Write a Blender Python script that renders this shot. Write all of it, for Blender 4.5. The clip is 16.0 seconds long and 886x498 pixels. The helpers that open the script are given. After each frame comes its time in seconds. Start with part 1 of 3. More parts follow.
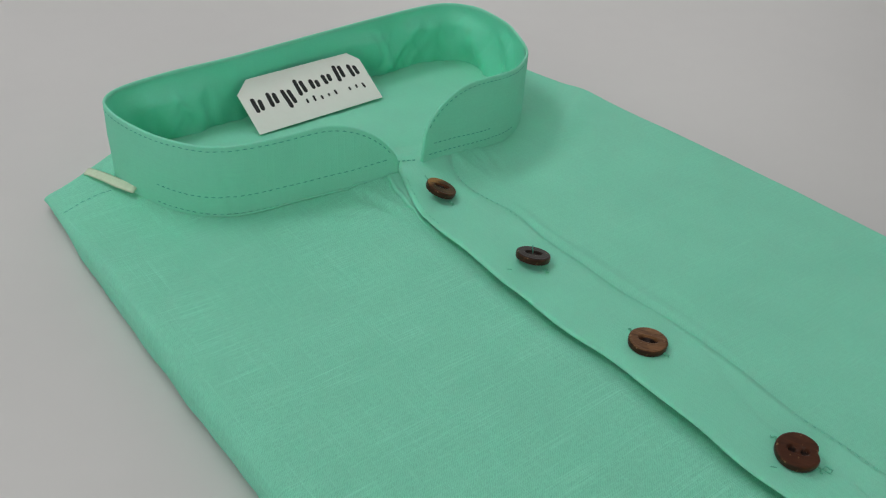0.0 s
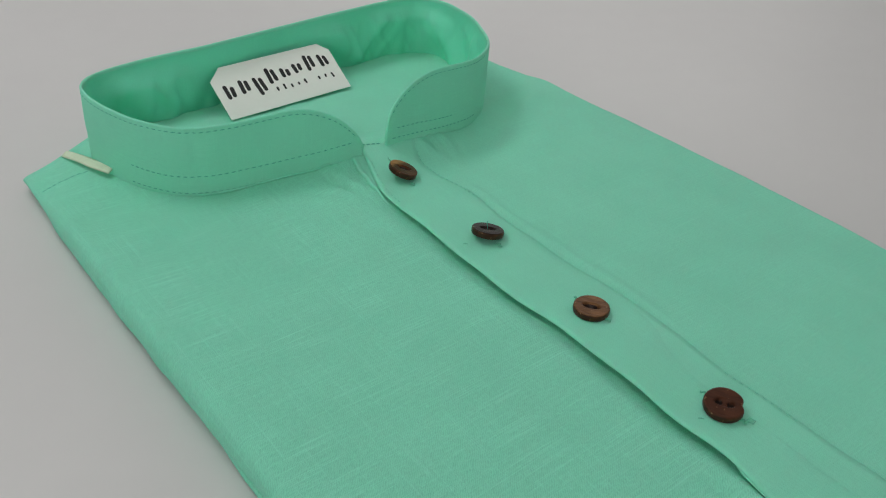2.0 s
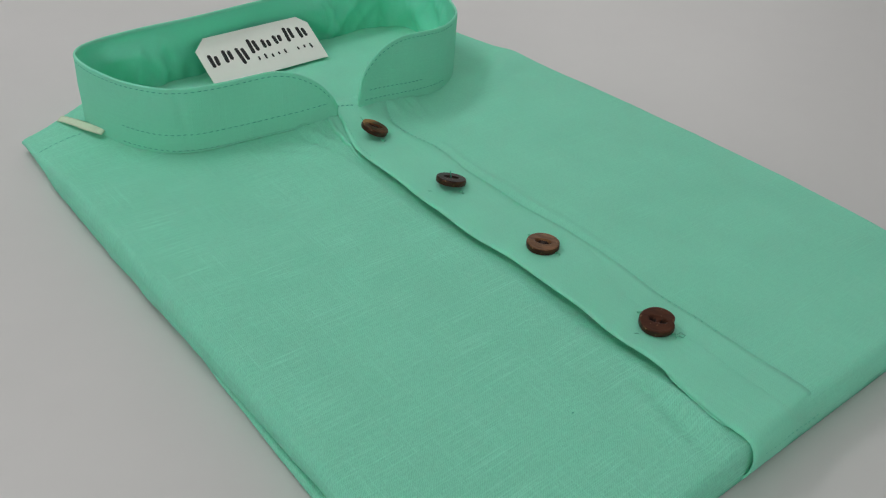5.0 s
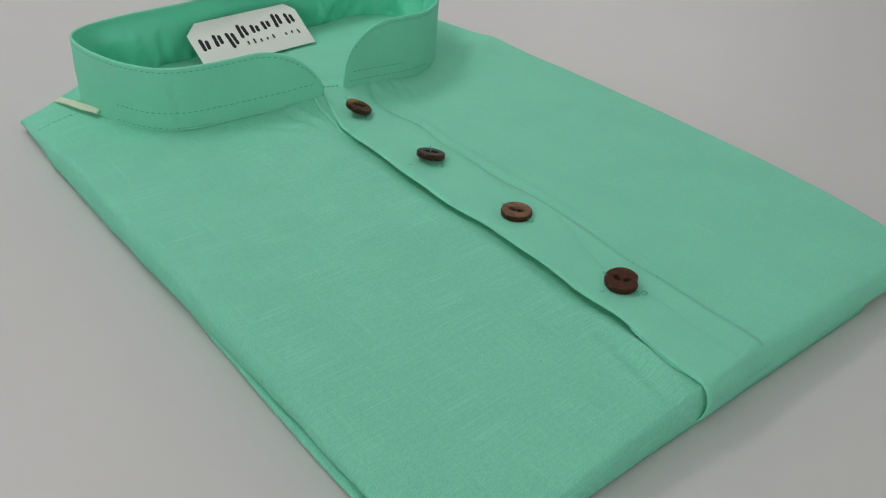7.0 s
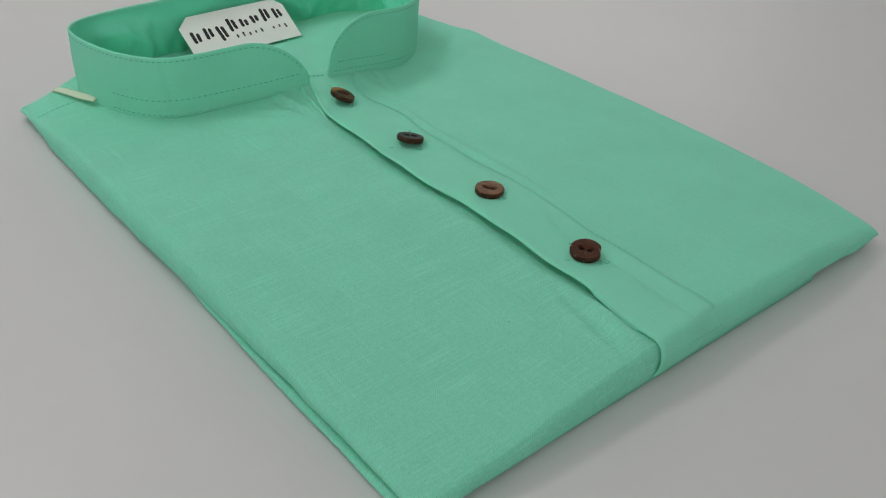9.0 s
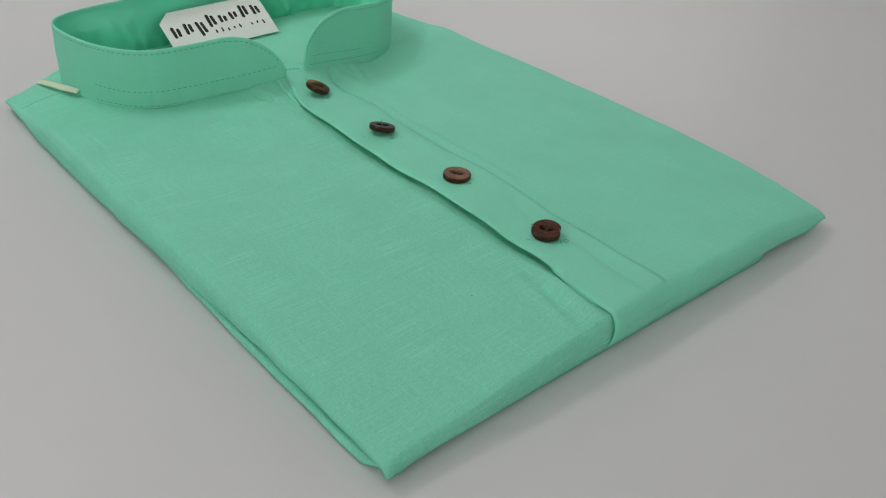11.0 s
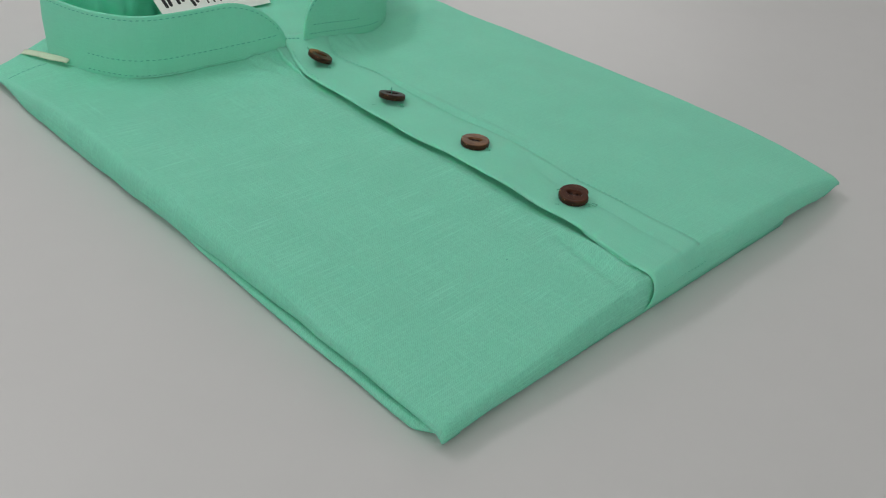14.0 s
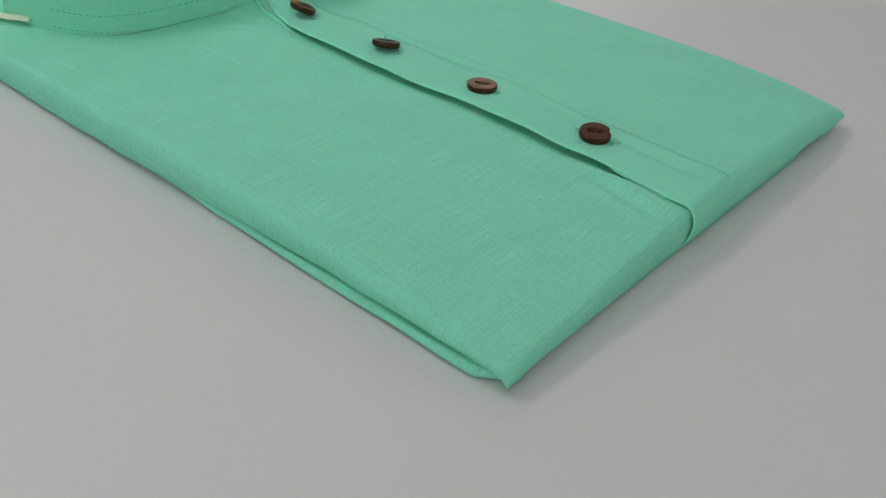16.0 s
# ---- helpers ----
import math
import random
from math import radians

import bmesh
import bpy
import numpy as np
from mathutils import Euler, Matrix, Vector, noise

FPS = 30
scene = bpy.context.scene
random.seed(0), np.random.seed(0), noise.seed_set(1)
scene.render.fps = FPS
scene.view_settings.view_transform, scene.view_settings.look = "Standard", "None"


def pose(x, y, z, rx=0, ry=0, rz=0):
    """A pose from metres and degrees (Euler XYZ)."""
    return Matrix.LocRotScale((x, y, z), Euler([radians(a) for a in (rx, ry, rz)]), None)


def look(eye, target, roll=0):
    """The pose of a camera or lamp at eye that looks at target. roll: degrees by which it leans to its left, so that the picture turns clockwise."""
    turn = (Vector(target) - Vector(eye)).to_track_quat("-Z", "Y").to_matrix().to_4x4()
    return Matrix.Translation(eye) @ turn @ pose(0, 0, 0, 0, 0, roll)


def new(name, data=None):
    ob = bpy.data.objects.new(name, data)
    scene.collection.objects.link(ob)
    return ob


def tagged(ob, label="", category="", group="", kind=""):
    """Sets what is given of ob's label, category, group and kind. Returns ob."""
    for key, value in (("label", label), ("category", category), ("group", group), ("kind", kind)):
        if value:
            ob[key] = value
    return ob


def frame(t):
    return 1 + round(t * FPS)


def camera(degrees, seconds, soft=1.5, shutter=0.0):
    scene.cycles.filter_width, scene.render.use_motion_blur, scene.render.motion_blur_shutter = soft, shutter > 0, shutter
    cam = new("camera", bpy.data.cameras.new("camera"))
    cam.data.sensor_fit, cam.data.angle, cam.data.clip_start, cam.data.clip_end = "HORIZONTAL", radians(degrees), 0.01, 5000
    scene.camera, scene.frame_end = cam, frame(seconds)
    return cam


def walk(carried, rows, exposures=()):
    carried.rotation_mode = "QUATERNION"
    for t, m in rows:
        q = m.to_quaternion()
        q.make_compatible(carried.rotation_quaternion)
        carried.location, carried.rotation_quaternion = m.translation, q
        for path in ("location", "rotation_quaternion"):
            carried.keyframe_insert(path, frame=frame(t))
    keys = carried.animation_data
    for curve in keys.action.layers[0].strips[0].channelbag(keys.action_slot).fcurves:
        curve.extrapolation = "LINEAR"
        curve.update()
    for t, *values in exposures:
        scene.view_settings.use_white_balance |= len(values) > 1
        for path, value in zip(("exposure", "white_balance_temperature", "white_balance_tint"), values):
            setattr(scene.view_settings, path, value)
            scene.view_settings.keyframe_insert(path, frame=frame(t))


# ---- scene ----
cam = camera(53.0, 16.0, soft=1.2)
PATH = [
    (0, (-0.085, -0.025, 0.243), (0.967, 1.266, -0.864), 3.5),
    (0.5, (-0.086, -0.033, 0.244), (0.977, 1.25, -0.862), 3.7),
    (1, (-0.089, -0.038, 0.245), (0.982, 1.241, -0.857), 3.9),
    (1.5, (-0.093, -0.044, 0.246), (0.979, 1.241, -0.849), 4.0),
    (2, (-0.092, -0.053, 0.245), (0.991, 1.221, -0.851), 4.2),
    (2.5, (-0.094, -0.062, 0.245), (0.992, 1.207, -0.855), 4.1),
    (3, (-0.098, -0.069, 0.245), (0.992, 1.195, -0.857), 4.1),
    (3.5, (-0.101, -0.076, 0.246), (0.988, 1.185, -0.859), 3.9),
    (4, (-0.103, -0.084, 0.245), (0.978, 1.187, -0.858), 3.6),
    (6.5, (-0.118, -0.115, 0.245), (0.984, 1.139, -0.856), 3.8),
    (7, (-0.121, -0.123, 0.245), (0.982, 1.133, -0.855), 3.8),
    (7.5, (-0.123, -0.129, 0.244), (0.982, 1.129, -0.849), 3.8),
    (8, (-0.131, -0.137, 0.247), (0.978, 1.115, -0.849), 3.9),
    (8.5, (-0.133, -0.145, 0.248), (0.974, 1.111, -0.846), 3.7),
    (9, (-0.136, -0.152, 0.249), (0.984, 1.095, -0.842), 3.9),
    (11.5, (-0.149, -0.178, 0.252), (1.006, 1.047, -0.829), 4.4),
    (12, (-0.151, -0.177, 0.252), (1.005, 1.036, -0.839), 4.6),
    (12.5, (-0.153, -0.175, 0.249), (1.011, 1.035, -0.838), 4.8),
    (13, (-0.157, -0.17, 0.246), (1.027, 1.02, -0.84), 5.2),
    (13.5, (-0.164, -0.161, 0.24), (1.046, 1.011, -0.837), 5.6),
    (14, (-0.172, -0.15, 0.23), (1.063, 0.996, -0.848), 5.8),
    (14.5, (-0.174, -0.144, 0.224), (1.081, 0.976, -0.858), 5.7),
    (15, (-0.179, -0.137, 0.218), (1.086, 0.949, -0.885), 5.2),
    (15.5, (-0.186, -0.127, 0.211), (1.105, 0.927, -0.896), 5.2),
    (16, (-0.192, -0.115, 0.2), (1.135, 0.906, -0.893), 5.7),
]
EXPOSURES = ((0.0, -0.52), (2.0, -0.50), (4.0, -0.52), (8.5, -0.50), (12.5, -0.46), (16.0, -0.46))
walk(cam, [(t, look(eye, target, roll)) for t, eye, target, roll in PATH], EXPOSURES)

# ---- light ----
world = bpy.data.worlds.new("room_air")
scene.world = world
world.use_nodes = True
world.node_tree.nodes["Background"].inputs[0].default_value = (1.0, 0.97, 0.94, 1)
world.node_tree.nodes["Background"].inputs[1].default_value = 0.15
scene.view_settings.exposure = 0.0


def area_lamp(name, eye, target, sx, sy, watts, colour):
    data = bpy.data.lights.new(name, "AREA")
    data.shape, data.size, data.size_y, data.energy, data.color = "RECTANGLE", sx, sy, watts, colour
    ob = new(name, data)
    ob.matrix_world = look(eye, target)
    return ob


area_lamp("ceiling_panel", (0.20, 0.70, 1.78), (0.20, 0.70, 0.0), 2.6, 2.2, 6.4, (1.0, 0.985, 0.98))
area_lamp("tube_lamp", (-0.10, 0.78, 0.84), (0.17, 0.35, 0.0), 0.5, 0.14, 2.8, (1.0, 0.96, 0.95))
# Added fill from the left for the collar's upright faces; no window known.
area_lamp("left_fill", (-1.85, -0.60, 0.85), (0.1, 0.25, 0.08), 1.4, 0.9, 16.5, (1.0, 1.0, 0.955))
# Unseen lamp added to lift the faces turned to the front.
area_lamp("front_fill", (1.30, -1.70, 0.62), (0.1, 0.25, 0.05), 1.6, 0.9, 5.0, (1.0, 1.0, 0.955))
# Extra lamp brightening the far table and right side; the wall has no window.
area_lamp("back_fill", (1.70, 1.60, 0.90), (0.2, 0.3, 0.0), 1.4, 1.0, 6.8, (1.0, 0.97, 0.96))


# ---- materials ----
def material(name, rough=0.8):
    m = bpy.data.materials.new(name)
    m.use_nodes = True
    nt = m.node_tree
    b = nt.nodes["Principled BSDF"]
    b.inputs["Roughness"].default_value = rough
    return m, nt, b


def node(nt, kind, **values):
    n = nt.nodes.new(kind)
    for key, v in values.items():
        if key in n.inputs:
            n.inputs[key].default_value = v
    return n


def ramp(nt, fac, stops):
    r = nt.nodes.new("ShaderNodeValToRGB")
    e = r.color_ramp.elements
    e[0].position, e[0].color = stops[0][0], (*stops[0][1], 1)
    e[1].position, e[1].color = stops[-1][0], (*stops[-1][1], 1)
    for p, c in stops[1:-1]:
        x = e.new(p)
        x.color = (*c, 1)
    nt.links.new(fac, r.inputs[0])
    return r.outputs[0]


def mix(nt, kind, fac, a, b):
    m = nt.nodes.new("ShaderNodeMix")
    m.data_type, m.blend_type = "RGBA", kind
    for sock, v in ((m.inputs[0], fac), (m.inputs[6], a), (m.inputs[7], b)):
        if hasattr(v, "is_linked"):
            nt.links.new(v, sock)
        elif isinstance(v, tuple):
            sock.default_value = (*v, 1)
        else:
            sock.default_value = v
    return m.outputs[2]


def maths(nt, op, a, b=0.0):
    m = nt.nodes.new("ShaderNodeMath")
    m.operation = op
    for sock, v in ((m.inputs[0], a), (m.inputs[1], b)):
        if hasattr(v, "is_linked"):
            nt.links.new(v, sock)
        else:
            sock.default_value = v
    return m.outputs[0]


def stretched(nt, coords, scale, detail, rough=0.5):
    mp = nt.nodes.new("ShaderNodeMapping")
    mp.inputs["Scale"].default_value = scale
    nt.links.new(coords, mp.inputs[0])
    n = node(nt, "ShaderNodeTexNoise", Scale=1.0, Detail=detail, Roughness=rough)
    nt.links.new(mp.outputs[0], n.inputs[0])
    return n.outputs[0]


def cotton(name, base, slub=1.0, rough=0.80, gloss=0.30):
    """Slub cotton: UV is in metres; warp along v, weft with thick yarns along u."""
    m, nt, b = material(name, rough)
    uv = nt.nodes.new("ShaderNodeUVMap").outputs[0]
    base = tuple(c * (0.92 + 0.08 * slub) for c in base)
    light = tuple(min(1, c * 1.16 + 0.04) for c in base)
    dark = (base[0] * 0.56, base[1] * 0.68, base[2] * 0.64)
    weft = stretched(nt, uv, (30, 1700, 1), 1.0)
    warp = stretched(nt, uv, (1150, 22, 1), 1.5)
    grain_u = stretched(nt, uv, (300, 1500, 1), 2.0, 0.6)
    grain_v = stretched(nt, uv, (1700, 90, 1), 2.0, 0.6)
    cloud = stretched(nt, uv, (26, 26, 26), 3.0)
    patch = ramp(nt, stretched(nt, uv, (30, 60, 40), 2.0), [(0.40, (0.35, 0.35, 0.35)), (0.62, (1, 1, 1))])
    w1 = ramp(nt, weft, [(0.50, (0, 0, 0)), (0.74, (1, 1, 1))])
    w1 = maths(nt, "MULTIPLY", w1, patch)
    w2 = ramp(nt, warp, [(0.56, (0, 0, 0)), (0.80, (1, 1, 1))])
    # twill ribs at 45 degrees, 0.73 mm apart, wandering a little and broken by the weft
    split = nt.nodes.new("ShaderNodeSeparateXYZ")
    nt.links.new(uv, split.inputs[0])
    q = maths(nt, "MULTIPLY", maths(nt, "SUBTRACT", split.outputs[0], split.outputs[1]), 0.7071 * 2 * math.pi / 0.00073)
    q = maths(nt, "ADD", q, maths(nt, "MULTIPLY", stretched(nt, uv, (200, 500, 1), 3.0), 17.0))
    rib = maths(nt, "ADD", maths(nt, "MULTIPLY", maths(nt, "SINE", q), 0.5), 0.5)
    rib = maths(nt, "MULTIPLY", rib, ramp(nt, stretched(nt, uv, (500, 800, 1), 2.0, 0.6), [(0.28, (0.1, 0.1, 0.1)), (0.62, (1, 1, 1))]))
    # uneven yarns crossing over and under
    weave = stretched(nt, uv, (1450, 1450, 1), 2.0, 0.6)
    weave = ramp(nt, weave, [(0.30, (0, 0, 0)), (0.70, (1, 1, 1))])
    gu = ramp(nt, grain_u, [(0.33, (0, 0, 0)), (0.67, (1, 1, 1))])
    gv = ramp(nt, grain_v, [(0.33, (0, 0, 0)), (0.67, (1, 1, 1))])
    c = mix(nt, "MIX", ramp(nt, cloud, [(0.3, (0, 0, 0)), (0.7, (1, 1, 1))]), tuple(v * 0.97 for v in base), tuple(v * 1.03 for v in base))
    c = mix(nt, "MIX", maths(nt, "MULTIPLY", weave, 0.06 + 0.08 * slub), c, dark)
    c = mix(nt, "MIX", maths(nt, "MULTIPLY", rib, 0.58 * slub), c, dark)
    c = mix(nt, "MIX", maths(nt, "MULTIPLY", gu, 0.02 + 0.20 * slub), c, dark)
    c = mix(nt, "MIX", maths(nt, "MULTIPLY", gv, 0.02 + 0.06 * slub), c, dark)
    c = mix(nt, "MIX", maths(nt, "MULTIPLY", w1, 0.42 * slub), c, light)
    c = mix(nt, "MIX", maths(nt, "MULTIPLY", w2, 0.26 * slub), c, light)
    nt.links.new(c, b.inputs["Base Color"])
    b.subsurface_method = "BURLEY"
    b.inputs["Subsurface Weight"].default_value = 0.35
    b.inputs["Subsurface Radius"].default_value = (0.12, 1.0, 0.6)
    b.inputs["Subsurface Scale"].default_value = 0.002
    b.inputs["Specular IOR Level"].default_value = gloss
    soft = stretched(nt, uv, (60, 60, 60), 4.0)
    relief = maths(nt, "ADD", maths(nt, "MULTIPLY", weave, -0.4), maths(nt, "ADD", w1, w2))
    relief = maths(nt, "SUBTRACT", relief, maths(nt, "MULTIPLY", maths(nt, "ADD", gu, rib), 0.6))
    relief = maths(nt, "ADD", relief, maths(nt, "MULTIPLY", soft, 4.0))
    bump = node(nt, "ShaderNodeBump", Strength=0.15 + 0.28 * slub, Distance=0.0003)
    nt.links.new(relief, bump.inputs["Height"])
    nt.links.new(bump.outputs[0], b.inputs["Normal"])
    return m


MINT = (0.288, 0.862, 0.635)
MAT_CLOTH = cotton("mint_slub_cotton", MINT)
MAT_FACING = cotton("mint_cotton_facing", MINT, 0.26)
MAT_RIGHT = cotton("mint_cotton_right", MINT, 0.45)
MAT_COLLAR = cotton("mint_cotton_collar", MINT, 0.32)
# Deeper green paints in the shade and green bounce inside the collar.
MAT_LINING_SHADED = cotton("mint_lining_shaded", (0.200, 0.860, 0.600), 0.15, 0.42, 0.40)


def plain(name, base, rough, spread=0.1, scale=60.0, bump_height=0.0002, metal=0.0):
    m, nt, b = material(name, rough)
    co = nt.nodes.new("ShaderNodeTexCoord").outputs["Object"]
    n1 = stretched(nt, co, (scale, scale, scale), 4.0)
    n2 = stretched(nt, co, (scale * 9, scale * 9, scale * 9), 2.0)
    f = maths(nt, "ADD", maths(nt, "MULTIPLY", n1, 0.7), maths(nt, "MULTIPLY", n2, 0.3))
    c = ramp(nt, f, [(0.3, tuple(v * (1 - spread) for v in base)), (0.7, tuple(min(1, v * (1 + spread)) for v in base))])
    nt.links.new(c, b.inputs["Base Color"])
    bump = node(nt, "ShaderNodeBump", Strength=0.3, Distance=bump_height)
    nt.links.new(f, bump.inputs["Height"])
    nt.links.new(bump.outputs[0], b.inputs["Normal"])
    b.inputs["Metallic"].default_value = metal
    return m


def coconut(name, dark, light, rough=0.42, tan=None):
    """Coconut-shell button: streaked brown with pale flecks."""
    m, nt, b = material(name, rough)
    co = nt.nodes.new("ShaderNodeTexCoord").outputs["Object"]
    streak = stretched(nt, co, (160, 700, 300), 4.0, 0.65)
    patch = stretched(nt, co, (130, 130, 130), 2.0)
    fleck = stretched(nt, co, (800, 500, 500), 2.0)
    c = ramp(nt, streak, [(0.3, dark), (0.62, tuple((p + q) / 2 for p, q in zip(dark, light))), (0.8, light)])
    c = mix(nt, "MIX", maths(nt, "MULTIPLY", ramp(nt, patch, [(0.55, (0, 0, 0)), (0.72, (1, 1, 1))]), 0.6), c, light)
    c = mix(nt, "MIX", maths(nt, "MULTIPLY", ramp(nt, fleck, [(0.66, (0, 0, 0)), (0.74, (1, 1, 1))]), 0.7), c, (0.34, 0.20, 0.10))
    if tan is not None:
        # a paler side, where the shell's skin is left
        split = nt.nodes.new("ShaderNodeSeparateXYZ")
        nt.links.new(co, split.inputs[0])
        along = maths(nt, "ADD", maths(nt, "MULTIPLY", split.outputs[0], math.cos(radians(tan)) / 0.0077), maths(nt, "MULTIPLY", split.outputs[1], math.sin(radians(tan)) / 0.0077))
        along = maths(nt, "ADD", along, maths(nt, "MULTIPLY", streak, 0.6))
        c = mix(nt, "MIX", ramp(nt, along, [(0.62, (0, 0, 0)), (0.95, (0.9, 0.9, 0.9))]), c, (0.42, 0.21, 0.07))
    nt.links.new(c, b.inputs["Base Color"])
    bump = node(nt, "ShaderNodeBump", Strength=0.4, Distance=0.0002)
    nt.links.new(streak, bump.inputs["Height"])
    nt.links.new(bump.outputs[0], b.inputs["Normal"])
    b.inputs["Specular IOR Level"].default_value = 0.16
    return m


MAT_TABLE = plain("white_laminate", (0.678, 0.685, 0.688), 0.45, 0.02, 5.0, 0.00005)
MAT_WALL = plain("white_wall_paint", (0.82, 0.81, 0.80), 0.9, 0.03, 3.0)
MAT_THREAD = plain("teal_thread", (0.095, 0.49, 0.35), 0.9, 0.2, 400)
MAT_PALE_THREAD = plain("pale_green_thread", (0.15, 0.57, 0.38), 0.9, 0.2, 400)
MAT_MATCH_THREAD = plain("mint_thread", (0.20, 0.70, 0.50), 0.9, 0.2, 400)
MAT_CARD = plain("white_card", (0.985, 0.98, 0.95), 0.75, 0.03, 40)
MAT_INK = plain("black_marker_ink", (0.015, 0.015, 0.018), 0.6, 0.3, 300, 0.00002)
MAT_CREAM = plain("cream_tape", (0.68, 0.82, 0.62), 0.85, 0.08, 300)


for thread in (MAT_THREAD, MAT_PALE_THREAD, MAT_MATCH_THREAD, MAT_CREAM):
    thread.node_tree.nodes["Principled BSDF"].inputs["Specular IOR Level"].default_value = 0.08

MAT_SHELL_SIDE = coconut("coconut_side", (0.018, 0.008, 0.005), (0.11, 0.045, 0.02), 0.3)
# Near-black brown paints the shade inside the holes and the sunken oval.
MAT_HOLE_SHADE = plain("hole_shade", (0.022, 0.011, 0.008), 0.8, 0.3, 500)


# ---- mesh helpers ----
def part(name, bm, mat, parent=None, label="", smooth=True):
    me = bpy.data.meshes.new(name)
    bm.normal_update()
    bm.to_mesh(me)
    bm.free()
    me.materials.append(mat)
    if smooth:
        for p in me.polygons:
            p.use_smooth = True
    ob = new(name, me)
    ob.parent = parent
    if label:
        ob["label"] = label
    return ob


def grid_into(bm, rows, uvs, closed=False, flip=False):
    """Adds a sheet of quads from rows of points, with uv in metres."""
    layer = bm.loops.layers.uv.verify()
    vs = [[bm.verts.new(p) for p in row] for row in rows]
    n = len(rows[0])
    for i in range(len(rows) - 1):
        for j in range(n if closed else n - 1):
            k = (j + 1) % n
            q = [(i, j), (i, k), (i + 1, k), (i + 1, j)]
            if flip:
                q.reverse()
            f = bm.faces.new([vs[a][b] for a, b in q])
            for loop, (a, b) in zip(f.loops, q):
                loop[layer].uv = uvs[a][b]
    return vs


def smoothstep(a, b, x):
    t = min(1.0, max(0.0, (x - a) / (b - a)))
    return t * t * (3 - 2 * t)


def bump2(x, y, cx, cy, sx, sy, turn=0.0):
    c, s = math.cos(turn), math.sin(turn)
    u, v = (x - cx) * c + (y - cy) * s, -(x - cx) * s + (y - cy) * c
    return math.exp(-(u / sx) ** 2 - (v / sy) ** 2)


# ---- room ----
def slab(name, x0, x1, y0, y1, z0, z1, mat, label, kind="structure"):
    bm = bmesh.new()
    bmesh.ops.create_cube(bm, size=1)
    for v in bm.verts:
        v.co = ((x0 + x1) / 2 + v.co.x * (x1 - x0), (y0 + y1) / 2 + v.co.y * (y1 - y0), (z0 + z1) / 2 + v.co.z * (z1 - z0))
    return tagged(part(name, bm, mat, None, "", False), label, name.split("_")[0], kind=kind)


slab("tabletop", -2.0, 2.3, -2.0, 2.3, -0.03, 0.0, MAT_TABLE, "smooth matt white tabletop under the folded shirt")
slab("wall_north", -2.0, 2.3, 2.3, 2.4, -0.03, 1.8, MAT_WALL, "plain white painted wall behind the table")
slab("wall_south", -2.0, 2.3, -2.1, -2.0, -0.03, 1.8, MAT_WALL, "plain white painted wall before the table")
slab("wall_east", 2.3, 2.4, -2.1, 2.4, -0.03, 1.8, MAT_WALL, "plain white painted wall beside the table")
slab("wall_west", -2.1, -2.0, -2.1, 2.4, -0.03, 1.8, MAT_WALL, "plain white painted wall beside the table")
slab("ceiling", -2.1, 2.4, -2.1, 2.4, 1.8, 1.9, MAT_WALL, "plain white ceiling over the table")

# ---- the folded shirt ----
PLACKET_L, PLACKET_R = 0.1315, 0.1685
shirt = tagged(new("folded_shirt"), "mint green slub cotton band-collar shirt, folded flat on the white table", "shirt")


